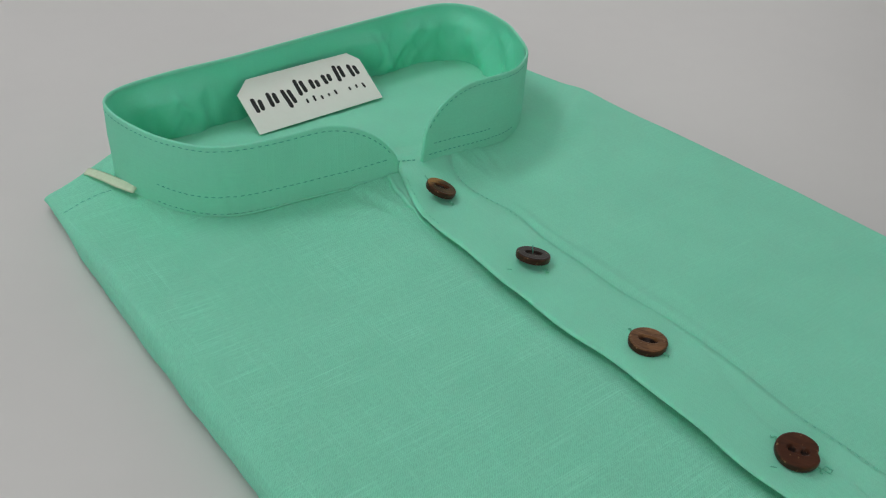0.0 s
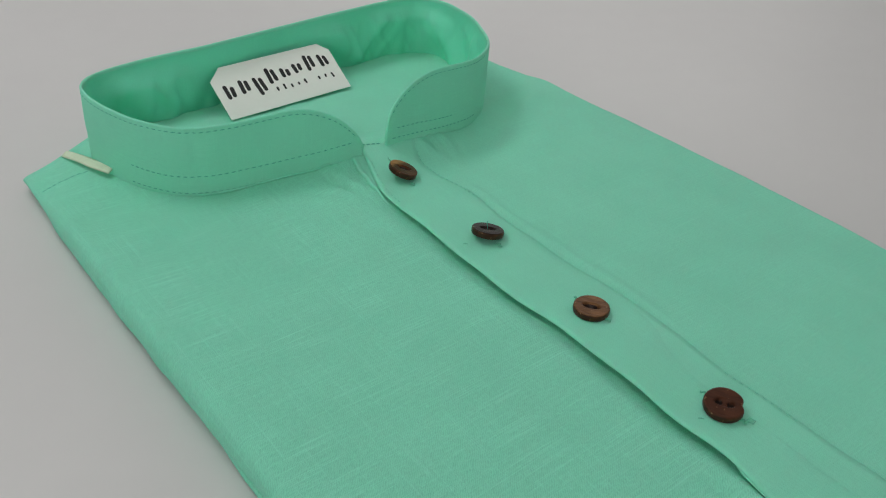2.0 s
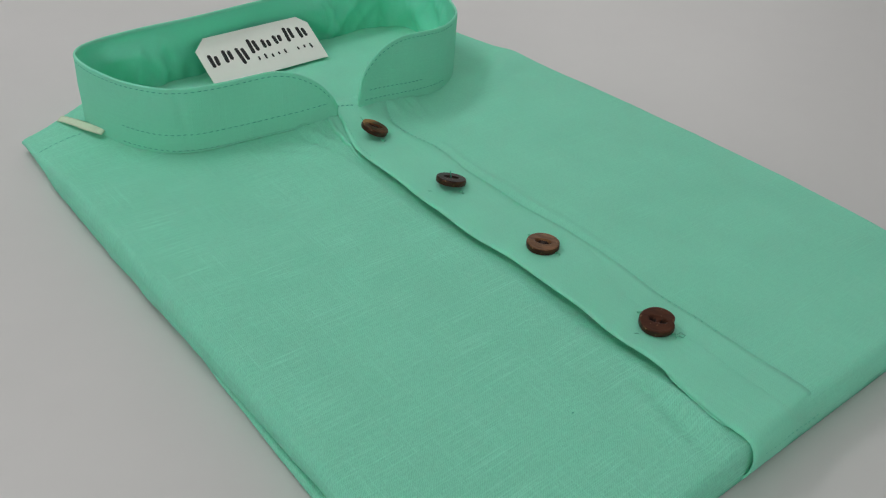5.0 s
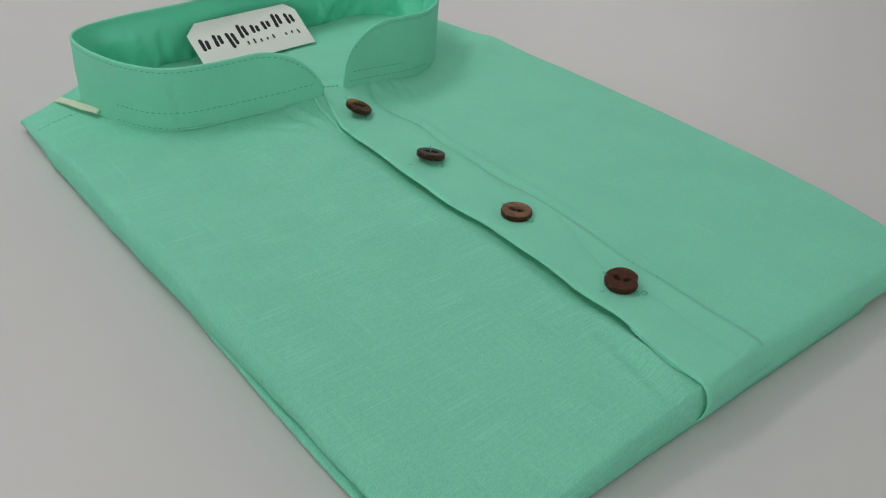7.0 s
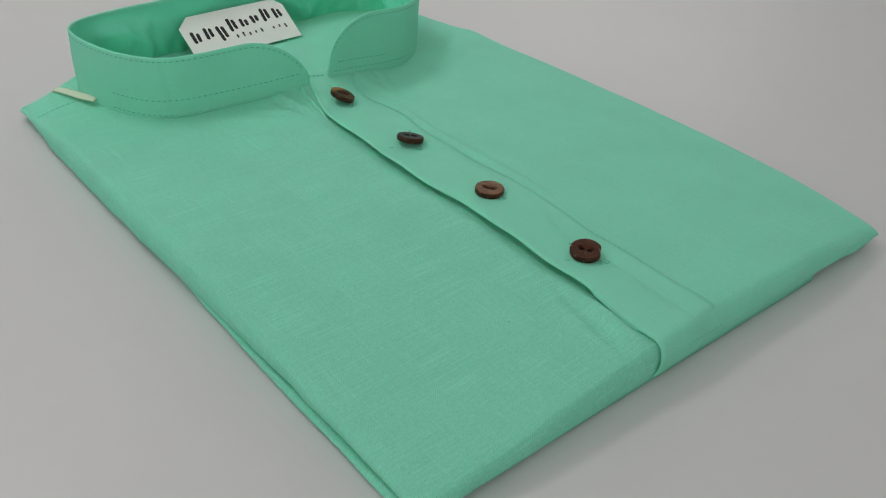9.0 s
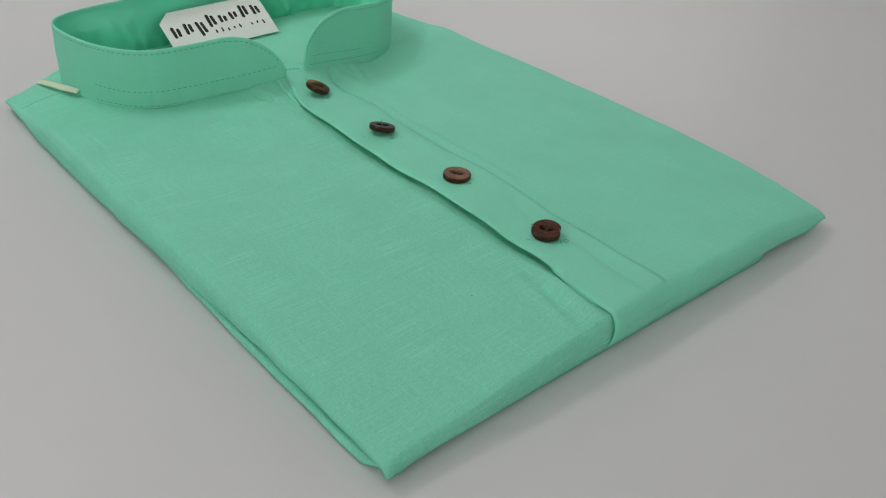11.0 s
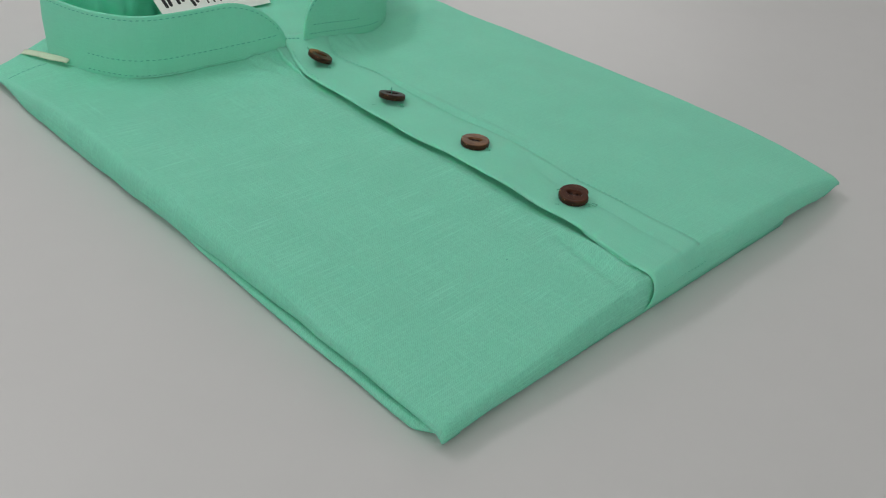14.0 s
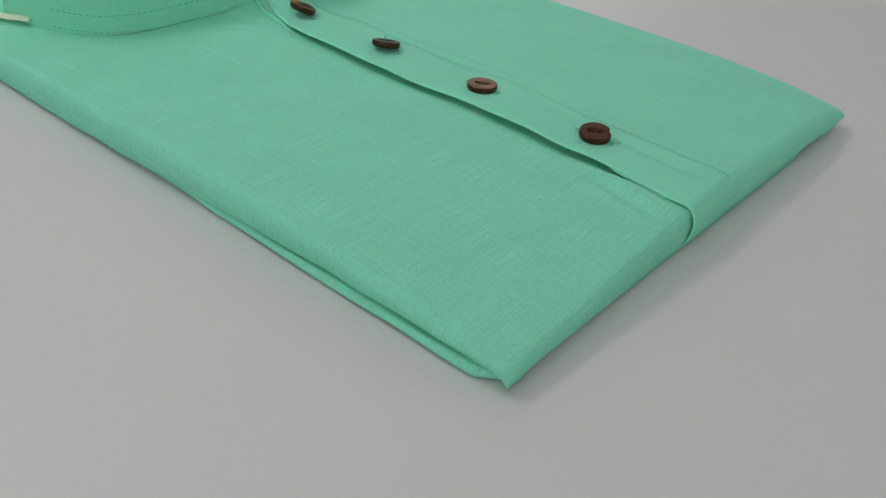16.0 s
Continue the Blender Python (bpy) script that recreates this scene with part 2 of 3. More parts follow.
def height(x, y):
    """The lie of the folded fronts above the table."""
    h = 0.0185 + 0.0026 * bump2(x, y, 0.15, 0.14, 0.06, 0.22)
    h += 0.0085 * bump2(x, y, 0.150, 0.302, 0.030, 0.016) + 0.0050 * bump2(x, y, 0.188, 0.300, 0.022, 0.018)
    h -= 0.0095 * smoothstep(0.30, 0.395, y) * (1 - smoothstep(0.0, 0.060, x))
    h -= 0.0035 * bump2(x, y, 0.050, 0.332, 0.035, 0.040)
    h -= 0.0050 * smoothstep(0.30, 0.40, y) * smoothstep(0.24, 0.30, x)
    h -= 0.0034 * smoothstep(0.245, 0.325, x) * (1 - smoothstep(0.28, 0.36, y))
    h -= 0.0052 * bump2(x, y, 0.325, -0.008, 0.045, 0.034)
    h -= 0.0078 * bump2(x, y, -0.005, -0.005, 0.080, 0.075)
    h += 0.0048 * bump2(x, y, 0.274, 0.308, 0.042, 0.011, 0.58) - 0.0016 * bump2(x, y, 0.285, 0.338, 0.030, 0.010, 0.58) + 0.0011 * bump2(x, y, 0.262, 0.272, 0.040, 0.009, 0.75)
    h += 0.0007 * bump2(x, y, 0.105, 0.285, 0.003, 0.03, 1.1) - 0.0006 * bump2(x, y, 0.098, 0.27, 0.005, 0.04, 1.0)
    h += 0.0026 * bump2(x, y, 0.1235, 0.026, 0.0032, 0.022, -0.15) - 0.0020 * bump2(x, y, 0.1165, 0.030, 0.0028, 0.022, -0.18) + 0.0008 * bump2(x, y, 0.110, 0.030, 0.005, 0.024, -0.2)
    h += 0.0022 * bump2(x, y, 0.1265, 0.2820, 0.0020, 0.018, 0.25) - 0.0018 * bump2(x, y, 0.1230, 0.2800, 0.0018, 0.016, 0.3)
    for cx, cy, turn, size in ((0.1830, 0.2870, 0.25, 0.0016), (0.1895, 0.2850, 0.05, 0.0014), (0.1965, 0.2880, -0.2, 0.0012), (0.1120, 0.2840, 0.7, 0.0009), (0.1060, 0.2780, 0.95, 0.0008), (0.1190, 0.2800, 0.5, 0.0009), (0.0980, 0.2840, 1.15, 0.0006)):
        h += size * (1.5 * bump2(x, y, cx, cy, 0.0018, 0.013, turn) - 1.0 * bump2(x, y, cx + 0.003, cy, 0.0016, 0.013, turn))
    h += 0.0009 * noise.noise((x * 14, y * 14, 1.3)) + 0.00035 * noise.noise((x * 45, y * 45, 7.1))
    return h


def roll(outer, lean, steps=9):
    """A folded edge: pairs of (inset, share of the drop, arc length) from underneath to the top."""
    out = [(outer * 2.2, 1.0, -outer * 2.9)]
    for k in range(steps + 1):
        a = math.pi * (1 - k / steps)
        out.append((outer * (1 - math.sin(a)) if a < math.pi / 2 else lean * (1 - math.sin(a)), (1 - math.cos(a)) / 2, outer * (1 - a)))
    return out


def spread(a, b, step):
    n = max(2, round(abs(b - a) / step))
    return [a + (b - a) * k / n for k in range(n + 1)]


def placket_left(y):
    return PLACKET_L - 0.0050 * (1 - smoothstep(0.012, 0.060, y)) + 0.003 * smoothstep(0.22, 0.27, y) + 0.0100 * smoothstep(0.258, 0.296, y) + 0.0011 * math.sin(y * 62) * smoothstep(0.02, 0.06, y) + 0.0005 * math.sin(y * 141 + 1)


def placket_right(y):
    return (0.1688 + 0.0027 * smoothstep(0.07, 0.13, y) + 0.0016 * math.exp(-((y - 0.245) / 0.013) ** 2) - 0.0014 * math.exp(-((y - 0.210) / 0.016) ** 2)
            + 0.0004 * math.sin(y * 140) + 0.010 * smoothstep(0.276, 0.305, y))


def crease(x, y):
    """The soft ridge beside the placket's sewn edge."""
    d = x - placket_right(y)
    return (0.0018 * math.exp(-((d - 0.0040) / 0.0030) ** 2) - 0.0016 * math.exp(-(d / 0.0015) ** 2)) * smoothstep(0.09, 0.14, y) * (1 - smoothstep(0.225, 0.26, y))


def front(name, x_of, y_of, width, length, low, rolls, lift, label, mat=MAT_CLOTH, step=0.0028, tuck=0.0):
    """A cloth panel with rolled edges. rolls: the roll radius at left, right, bottom, top (0: flat)."""
    def axis(size, r0, r1):
        pts = []
        if r0:
            pts += [(i, c, arc) for i, c, arc in roll(r0, r0 * 0.5)]
        inner = spread(r0, size - r1, step)
        pts += [(v, 0.0, v) for v in (inner[1:] if r0 else inner)]
        if r1:
            pts += [(size - i, c, size - arc) for i, c, arc in roll(r1, r1 * 0.5)[::-1][1:]]
        return pts
    xs, ys = axis(width, rolls[0], rolls[1]), axis(length, rolls[2], rolls[3])
    rows, uvs = [], []
    for v, cy, av in ys:
        row, uv = [], []
        for u, cx, au in xs:
            w = max(v, rolls[2] * 0.2) if cx > 0.75 else v
            x, y = x_of(max(u, rolls[0] * 0.2) if cy > 0.75 else u, w), y_of(u, w)
            x += tuck * smoothstep(0.3, 1.0, cy) * (1 - smoothstep(0.0, 0.014, u))
            h = height(x, y) + lift(x, y)
            drop = 1 - (1 - cx) * (1 - cy)
            row.append((x, y, h - (h - low(x, y)) * drop))
            uv.append((x + au - u, y + av - v))
        rows.append(row)
        uvs.append(uv)
    bm = bmesh.new()
    grid_into(bm, rows, uvs)
    return part(name, bm, mat, shirt, label)


def low_left(x, y):
    lip = 0.0053 - 0.0043 * smoothstep(0.06, 0.30, y) + 0.0004 * noise.noise((y * 55, 3.0, 0.5)) - 0.004 * smoothstep(0.02, 0.06, x) + 0.003 * smoothstep(0.35, 0.38, y)
    hem = 0.0022 + 0.006 * max(0.0, min(x, 0.05)) + 0.0007 * noise.noise((x * 42, 1.0, 6.0))
    k = smoothstep(-0.0010, 0.0042, y)
    return hem + (lip - hem) * k


def low_right(x, y):
    """The under side of the right front: a hem that lifts off the table in shallow waves, and a raised corner."""
    at_front = 1 - smoothstep(0.0, 0.025, y)
    wave = 0.0022 * math.exp(-((x - 0.243) / 0.028) ** 2) + 0.0013 * noise.noise((x * 42, 1.0, 6.0)) + 0.0011 * math.sin(x * 95 + 0.6) * smoothstep(0.17, 0.20, x)
    corner = 0.0050 * bump2(x, y, 0.327, 0.0, 0.026, 0.036)
    return 0.0018 + max(-0.0014, wave) * at_front + corner + 0.003 * smoothstep(0.03, 0.2, y) * smoothstep(0.25, 0.31, x)


def shoulder(x):
    return 0.396 + 0.42 * max(0.0, x) if x < 0.04 else 0.413


front("left_front", lambda u, v: -0.0018 + u + 0.0007 * noise.noise((v * 50, 2.0, 8.0)) * (1 - smoothstep(0.0, 0.03, u)) * smoothstep(0.0, 0.04, v) - 0.0022 * smoothstep(0.04, 0.28, v) * (1 - smoothstep(0.33, 0.40, v)), lambda u, v: -0.0008 + 0.0006 * smoothstep(0.0, 0.03, u) * (1 - smoothstep(0.0, 0.05, v)) + v * (shoulder(u) + 0.002) / 0.41 + 0.0015 * smoothstep(0.03, 0.13, u) * (1 - smoothstep(0, 0.03, v)),
      0.152, 0.41, low_left, (0.0046, 0, 0.0033, 0.006), lambda x, y: -0.0025 * smoothstep(0.123, 0.134, x) * smoothstep(0.02, 0.05, y) * (1 - smoothstep(0.24, 0.28, y)), "mint slub cotton front with lighter thick yarns", tuck=0.0022)
front("right_front", lambda u, v: 0.150 + u * (1 + (0.0138 / 0.166) * math.sin(math.pi * min(1, max(0, v) / 0.40) ** 0.9) ** 1.2), lambda u, v: 0.0004 + 0.0009 * noise.noise((u * 48, 4.0, 8.0)) * (1 - smoothstep(0.0, 0.02, v)) + v * (1 - 0.012 * smoothstep(0.10, 0.17, u)),
      0.1656, 0.405, low_right, (0, 0.0065, 0.0060, 0.008), lambda x, y: 0.0006 + crease(x, y), "mint slub cotton front, folded under at the side", MAT_RIGHT)


def strip(name, left, right, y0, y1, lift, thick, label, mat, mesh_step=0.0025, columns=14, hang=0.0):
    """A cloth strip down the front that turns over the bottom fold."""
    rows, uvs = [], []
    r = 0.0062
    stations = [(y, 0.0, y) for y in spread(y1, y0 + r, mesh_step)]
    for k in range(1, 15):
        a = math.pi * k / 14
        stations.append((y0 + r * (1 - math.sin(a)) * (1.0 if a < math.pi / 2 else 0.5), (1 - math.cos(a)) / 2, y0 + r * (1 - a)))
    for y, c, arc in stations:
        xl, xr = left(y if c < 0.5 else y0), right(y)
        ring, uv = [], []
        for side in (0, 1):
            for k in range(columns + 1):
                f = k / columns if side == 0 else 1 - k / columns
                x = xl + (xr - xl) * f
                h = height(x, y) + lift(x, y, f)
                edge = thick * (1 - 0.75 * (abs(2 * f - 1) ** 6)) - (0.0009 * smoothstep(0.86, 1.0, f) if hang else 0.0)
                if hang and f > 0.3:
                    flush = thick - (thick + 0.0020) * smoothstep(0.45, 1.0, f)
                    edge += (flush - edge) * (1 - smoothstep(0.075, 0.13, y))
                z = h + (edge if side == 0 else 0.0)
                lowz = 0.0022 + (0.0 if side == 0 else thick)
                tuck = 0.0018 * smoothstep(0.45, 1.0, f) * (1 - smoothstep(0.0, 0.02, y)) if hang else 0.0
                ring.append((x, y + tuck + (0.0 if side == 0 else thick * c), z - (z - lowz) * c))
                uv.append((arc, x))
        rows.append(ring)
        uvs.append(uv)
    bm = bmesh.new()
    grid_into(bm, rows, uvs, closed=True)
    bm.verts.ensure_lookup_table()
    n = len(rows[0])
    bm.faces.new([bm.verts[i] for i in range(n)])
    bm.normal_update()
    bmesh.ops.recalc_face_normals(bm, faces=bm.faces)
    return part(name, bm, mat, shirt, label)


def placket_lift(x, y, f):
    open_edge = (0.0004 + 0.0006 * math.sin(y * 62 + 2.4)) * (1 - smoothstep(0.0, 0.22, f)) * smoothstep(0.005, 0.03, y) * (1 - 0.7 * smoothstep(0.2, 0.26, y))
    return 0.0011 + open_edge + 0.0007 * math.exp(-((f - 1.0) / 0.10) ** 2) * math.sin(y * 55 + 1.5) * smoothstep(0.09, 0.14, y)


strip("under_placket", lambda y: placket_left(y) + 0.0035 - 0.0043 * smoothstep(0.008, 0.016, y) * (1 - smoothstep(0.040, 0.055, y)), lambda y: placket_right(y) - 0.006, 0.0016, 0.075, lambda x, y, f: 0.0003, 0.0005, "", MAT_FACING)
placket = strip("placket", placket_left, placket_right, -0.0004, 0.303, placket_lift, 0.0008, "plain woven button placket in mint cotton", MAT_FACING, hang=1.0)

# the inner placket shows beside the neck: a crumpled edge, turned under
rows, uvs = [], []
for y in spread(0.250, 0.2945, 0.0011):
    f = smoothstep(0.250, 0.276, y)
    g = 0.0020 * f + 0.0046 * smoothstep(0.268, 0.288, y) + 0.0012 * noise.noise((y * 130, 2.0, 1.0)) * f
    xl, xr = placket_left(y) - g, placket_left(y) + 0.006
    ring, uv = [], []
    for k in range(15):
        u = k / 14
        x = xl + (xr - xl) * max(0.0, (k - 2) / 12)
        fold = 0.0010 * f * math.exp(-((u - 0.22) / 0.10) ** 2) + 0.0006 * f * noise.noise((y * 120, u * 5.0, 3.0)) * (1 - u)
        under = (0.0016, 0.0007, 0.0)[min(k, 2)]
        ring.append((x + (0.0006, -0.0001, 0.0)[min(k, 2)], y, height(x, y) + 0.0030 * f - 0.0022 + fold - under * (0.4 + f)))
        uv.append((y, x))
    rows.append(ring)
    uvs.append(uv)
bm = bmesh.new()
grid_into(bm, rows, uvs, flip=False)
part("inner_placket_edge", bm, MAT_FACING, shirt, "crumpled edge of the inner placket at the neck")

# lower layers of the fold
def layer(name, x0, x1, y0, y1, z0, z1, r, label, skew=0.0):
    rows, uvs = [], []
    ring_n = 10
    for y in spread(y0, y0 + 0.012, 0.002)[:-1] + spread(y0 + 0.012, y1, 0.006):
        ring, uv = [], []
        start = x0 + 0.0045 * smoothstep(0.08, 0.30, y) + skew * max(0.0, 1 - (y - y0) / 0.011) + 0.0006 * noise.noise((y * 40, z0 * 900, 3.0))
        for k in range(ring_n + 1):
            a = math.pi * k / ring_n
            ring.append((start + r * (1 - math.sin(a)), y, z0 + 0.16 * skew * max(0.0, 1 - (y - y0) / 0.011) + (z1 - z0) * (1 - math.cos(a)) / 2 + 0.0005 * noise.noise((y * 30, k * 0.3, 9.0))))
            uv.append((r * a, y))
        for k in range(ring_n + 1):
            a = math.pi * (1 - k / ring_n)
            ring.append((x1 - r * (1 - math.sin(a)), y, z0 + (z1 - z0) * (1 - math.cos(a)) / 2))
            uv.append((0.3 - r * a, y))
        rows.append(ring)
        uvs.append(uv)
    bm = bmesh.new()
    grid_into(bm, rows, uvs, closed=True)
    bm.verts.ensure_lookup_table()
    n = len(rows[0])
    bm.faces.new([bm.verts[i] for i in range(n)])
    bm.faces.new([bm.verts[len(bm.verts) - n + i] for i in range(n)])
    bmesh.ops.recalc_face_normals(bm, faces=bm.faces)
    return part(name, bm, MAT_CLOTH, shirt, label)


layer("under_fold", -0.0030, 0.255, 0.0022, 0.384, 0.0004, 0.0044, 0.0026, "lower fold of the shirt, showing along the side", 0.0062)
# Hidden filler, added to stop light leaking through the gap under the flap.
layer("gap_filler", 0.017, 0.265, 0.007, 0.290, 0.0044, 0.0072, 0.0014, "")


# ---- collar ----
def smooth_path(points, step):
    """A Catmull-Rom curve through the points, sampled evenly."""
    dense = []
    p = [2 * points[0] - points[1]] + points + [2 * points[-1] - points[-2]]
    for i in range(1, len(p) - 2):
        for k in range(24):
            t = k / 24
            dense.append(0.5 * ((2 * p[i]) + (p[i + 1] - p[i - 1]) * t + (2 * p[i - 1] - 5 * p[i] + 4 * p[i + 1] - p[i + 2]) * t * t + (3 * p[i] - p[i - 1] - 3 * p[i + 1] + p[i + 2]) * t ** 3))
    dense.append(p[-2])
    arc = [0.0]
    for a, b in zip(dense, dense[1:]):
        arc.append(arc[-1] + (b.xy - a.xy).length)
    n = round(arc[-1] / step)
    out, j = [], 0
    for k in range(n + 1):
        s = arc[-1] * k / n
        while j < len(arc) - 2 and arc[j + 1] < s:
            j += 1
        f = (s - arc[j]) / max(1e-9, arc[j + 1] - arc[j])
        out.append((s, dense[j].lerp(dense[j + 1], f)))
    return out, arc[-1]


# plan of the collar seam, from one front end round the back to the other; z is the seam's height
SEAM = [Vector(v) for v in (
    (0.1435, 0.2950, 0.0240), (0.1235, 0.2995, 0.0215), (0.1035, 0.3062, 0.0185), (0.0755, 0.3128, 0.0158), (0.0575, 0.3215, 0.0145), (0.0433, 0.3400, 0.0143),
    (0.0365, 0.3590, 0.0145), (0.0330, 0.3790, 0.0150), (0.0350, 0.3930, 0.0155), (0.0460, 0.4015, 0.0160), (0.0700, 0.4045, 0.0170), (0.1124, 0.4058, 0.0180),
    (0.1600, 0.4112, 0.0185), (0.2127, 0.4178, 0.0188), (0.2461, 0.4205, 0.0190), (0.2665, 0.4170, 0.0192), (0.2775, 0.4020, 0.0195), (0.2780, 0.3840, 0.0195),
    (0.2740, 0.3640, 0.0195), (0.2610, 0.3370, 0.0200), (0.2480, 0.3205, 0.0210), (0.2270, 0.3065, 0.0225), (0.2050, 0.3000, 0.0250), (0.1800, 0.2965, 0.0280), (0.1575, 0.2945, 0.0300))]
STATIONS, AROUND = smooth_path(SEAM, 0.0016)
BAND = 0.0385


def band_height(s):
    a, b = s / 0.041, (AROUND - s) / 0.044
    h = BAND
    if a < 1:
        h = 0.009 + (BAND - 0.009) * (1 - (1 - a) ** 2.0) ** (1 / 1.30)
    elif b < 1:
        h = 0.004 + (BAND - 0.004) * (1 - (1 - b) ** 2.2) ** (1 / 2.2)
    return h


def band_frame(i):
    s, p = STATIONS[i]
    a, b = STATIONS[max(0, i - 1)][1], STATIONS[min(len(STATIONS) - 1, i + 1)][1]
    d = (b - a).xy.normalized()
    return s, p, Vector((-d.y, d.x, 0))


def band_point(s, p, out, share, offset):
    """A point of the band: share of its height, offset outwards."""
    h = band_height(s)
    wob = 0.0006 * noise.noise((s * 30, share * 1.5, 2.0)) * share
    lean = 0.0004 * share - 0.0007 * math.exp(-((s - 0.083 - 0.004 * share) / 0.0016) ** 2) + 0.0009 * noise.noise((s * 55, share * 2.2, 11.0)) * math.sin(math.pi * min(1.0, max(0.0, share)))
    return Vector((p.x, p.y, p.z + h * share)) + out * (offset + wob + lean)


TAG_ARC = min(STATIONS, key=lambda q: (q[1].xy - Vector((0.150, 0.411))).length)[0]


def lining(s, f):
    """How far the inner face buckles off the band, in slanting folds."""
    ends = smoothstep(0.15, 0.22, s) * (1 - smoothstep(AROUND - 0.16, AROUND - 0.10, s))
    a = max(0.0, noise.noise((s * 30 + f * 1.1, f * 0.7, 5.0)) + 0.12) + 0.50 * max(0.0, noise.noise((s * 75 - f * 1.4, f * 1.2, 3.0))) + 0.22 * max(0.0, noise.noise((s * 150 + f * 2.5, f * 1.8, 9.0)))
    ends *= 1 - 0.95 * math.exp(-((s - TAG_ARC) / 0.048) ** 4)
    ends *= 1 - 0.45 * smoothstep(TAG_ARC + 0.07, TAG_ARC + 0.11, s)
    return 0.0125 * ends * a * (1 - smoothstep(0.62, 0.90, f)) if f < 0.97 else 0.0


def build_band():
    """The band: outer face, rounded rim, inner face."""
    rows, uvs = [], []
    t = 0.0008
    for i in range(len(STATIONS)):
        s, p, out = band_frame(i)
        h = band_height(s)
        ring, uv = [], []
        for k in range(11):
            ring.append(band_point(s, p, out, -0.15 + 1.15 * k / 10 - (0.03 if k == 10 else 0), t))
            uv.append((s, h * k / 10))
        for k in range(1, 6):
            a = math.pi * k / 6
            ring.append(band_point(s, p, out, 0.97 + 0.03 * math.sin(a), t * math.cos(a)))
            uv.append((s, h + t * k / 3))
        for k in range(8):
            f = 0.97 - 1.12 * k / 7
            ring.append(band_point(s, p, out, f, -t))
            uv.append((s, h * 2 - h * k / 7))
        rows.append(ring)
        uvs.append(uv)
    bm = bmesh.new()
    grid_into(bm, rows, uvs, closed=True)
    bm.verts.ensure_lookup_table()
    n = len(rows[0])
    bm.faces.new([bm.verts[i] for i in range(n)])
    bm.faces.new([bm.verts[len(bm.verts) - n + i] for i in range(n)])
    bmesh.ops.recalc_face_normals(bm, faces=bm.faces)
    return part("collar_band", bm, MAT_COLLAR, shirt, "upright band collar in plain mint cotton with rounded ends")


collar = build_band()


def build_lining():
    """The inner face, a thinner cloth that buckles off the band; its shade is in the colour."""
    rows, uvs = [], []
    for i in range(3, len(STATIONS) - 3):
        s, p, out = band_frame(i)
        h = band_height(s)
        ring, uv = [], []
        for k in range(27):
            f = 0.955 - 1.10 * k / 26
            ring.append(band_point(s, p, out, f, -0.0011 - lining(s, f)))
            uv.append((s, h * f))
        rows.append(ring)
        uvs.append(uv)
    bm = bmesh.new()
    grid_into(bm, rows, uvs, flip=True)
    return part("lining", bm, MAT_LINING_SHADED, collar, "slightly shiny buckled lining, inner shade painted in as deeper green")


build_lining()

# neck floor inside the collar: the back yoke
bm = bmesh.new()
mid = Vector((0.155, 0.358))
rows, uvs = [], []
loop_pts = [Vector((p.x, p.y)) for _, p in STATIONS[6:-6]]
for k in range(13):
    f = k / 12
    row, uv = [], []
    for q in loop_pts:
        c = mid.lerp(q, 0.02 + 0.975 * f)
        z = 0.0214 + 0.0008 * noise.noise((c.x * 22, c.y * 22, 4.0)) + 0.0006 * noise.noise((c.x * 70, c.y * 70, 4.0)) - 0.0015 * f ** 4
        row.append((c.x, c.y, z))
        uv.append((c.x, c.y))
    rows.append(row)
    uvs.append(uv)
grid_into(bm, rows, uvs, closed=True)
part("back_yoke", bm, MAT_FACING, shirt, "smooth mint cotton yoke inside the collar")


# ---- stitching ----
def dashes(name, points, normals, mat, parent, length=0.0021, gap=0.0013, width=0.00032, proud=0.00018):
    """A line of sewn stitches along the points."""
    bm = bmesh.new()
    acc, start = 0.0, None
    arcs = [0.0]
    for a, b in zip(points, points[1:]):
        arcs.append(arcs[-1] + (b - a).length)

    def at(s):
        j = 0
        while j < len(arcs) - 2 and arcs[j + 1] < s:
            j += 1
        f = (s - arcs[j]) / max(1e-9, arcs[j + 1] - arcs[j])
        return points[j].lerp(points[j + 1], f), normals[j].lerp(normals[j + 1], f).normalized()

    s = 0.0
    while s + length < arcs[-1]:
        p0, n0 = at(s)
        p1, n1 = at(s + length * random.uniform(0.85, 1.1))
        pm, nm = at(s + length * 0.5)
        d = (p1 - p0).normalized()
        side = d.cross(nm).normalized() * width
        base = []
        for p, n, w, up in ((p0, n0, 0.5, 0.1), (pm, nm, 1.0, 1.0), (p1, n1, 0.5, 0.1)):
            base.append([bm.verts.new(p - side * w - n * 0.0003), bm.verts.new(p - side * w * 0.5 + n * proud * up), bm.verts.new(p + side * w * 0.5 + n * proud * up), bm.verts.new(p + side * w - n * 0.0003)])
        for q, r in zip(base, base[1:]):
            for k in range(3):
                bm.faces.new((q[k], q[k + 1], r[k + 1], r[k]))
        s += length + gap
    bmesh.ops.recalc_face_normals(bm, faces=bm.faces)
    ob = part(name, bm, mat, parent)
    return tagged(ob, kind="stuff")


def band_line(drop, from_top, s0, s1):
    pts, nrm = [], []
    for i in range(len(STATIONS)):
        s, p, out = band_frame(i)
        if s0 <= s <= s1:
            h = band_height(s)
            share = (h - drop) / h if from_top else drop / h
            if 0.0 < share < 0.98:
                pts.append(band_point(s, p, out, share, 0.0009))
                nrm.append(out)
    return pts, nrm


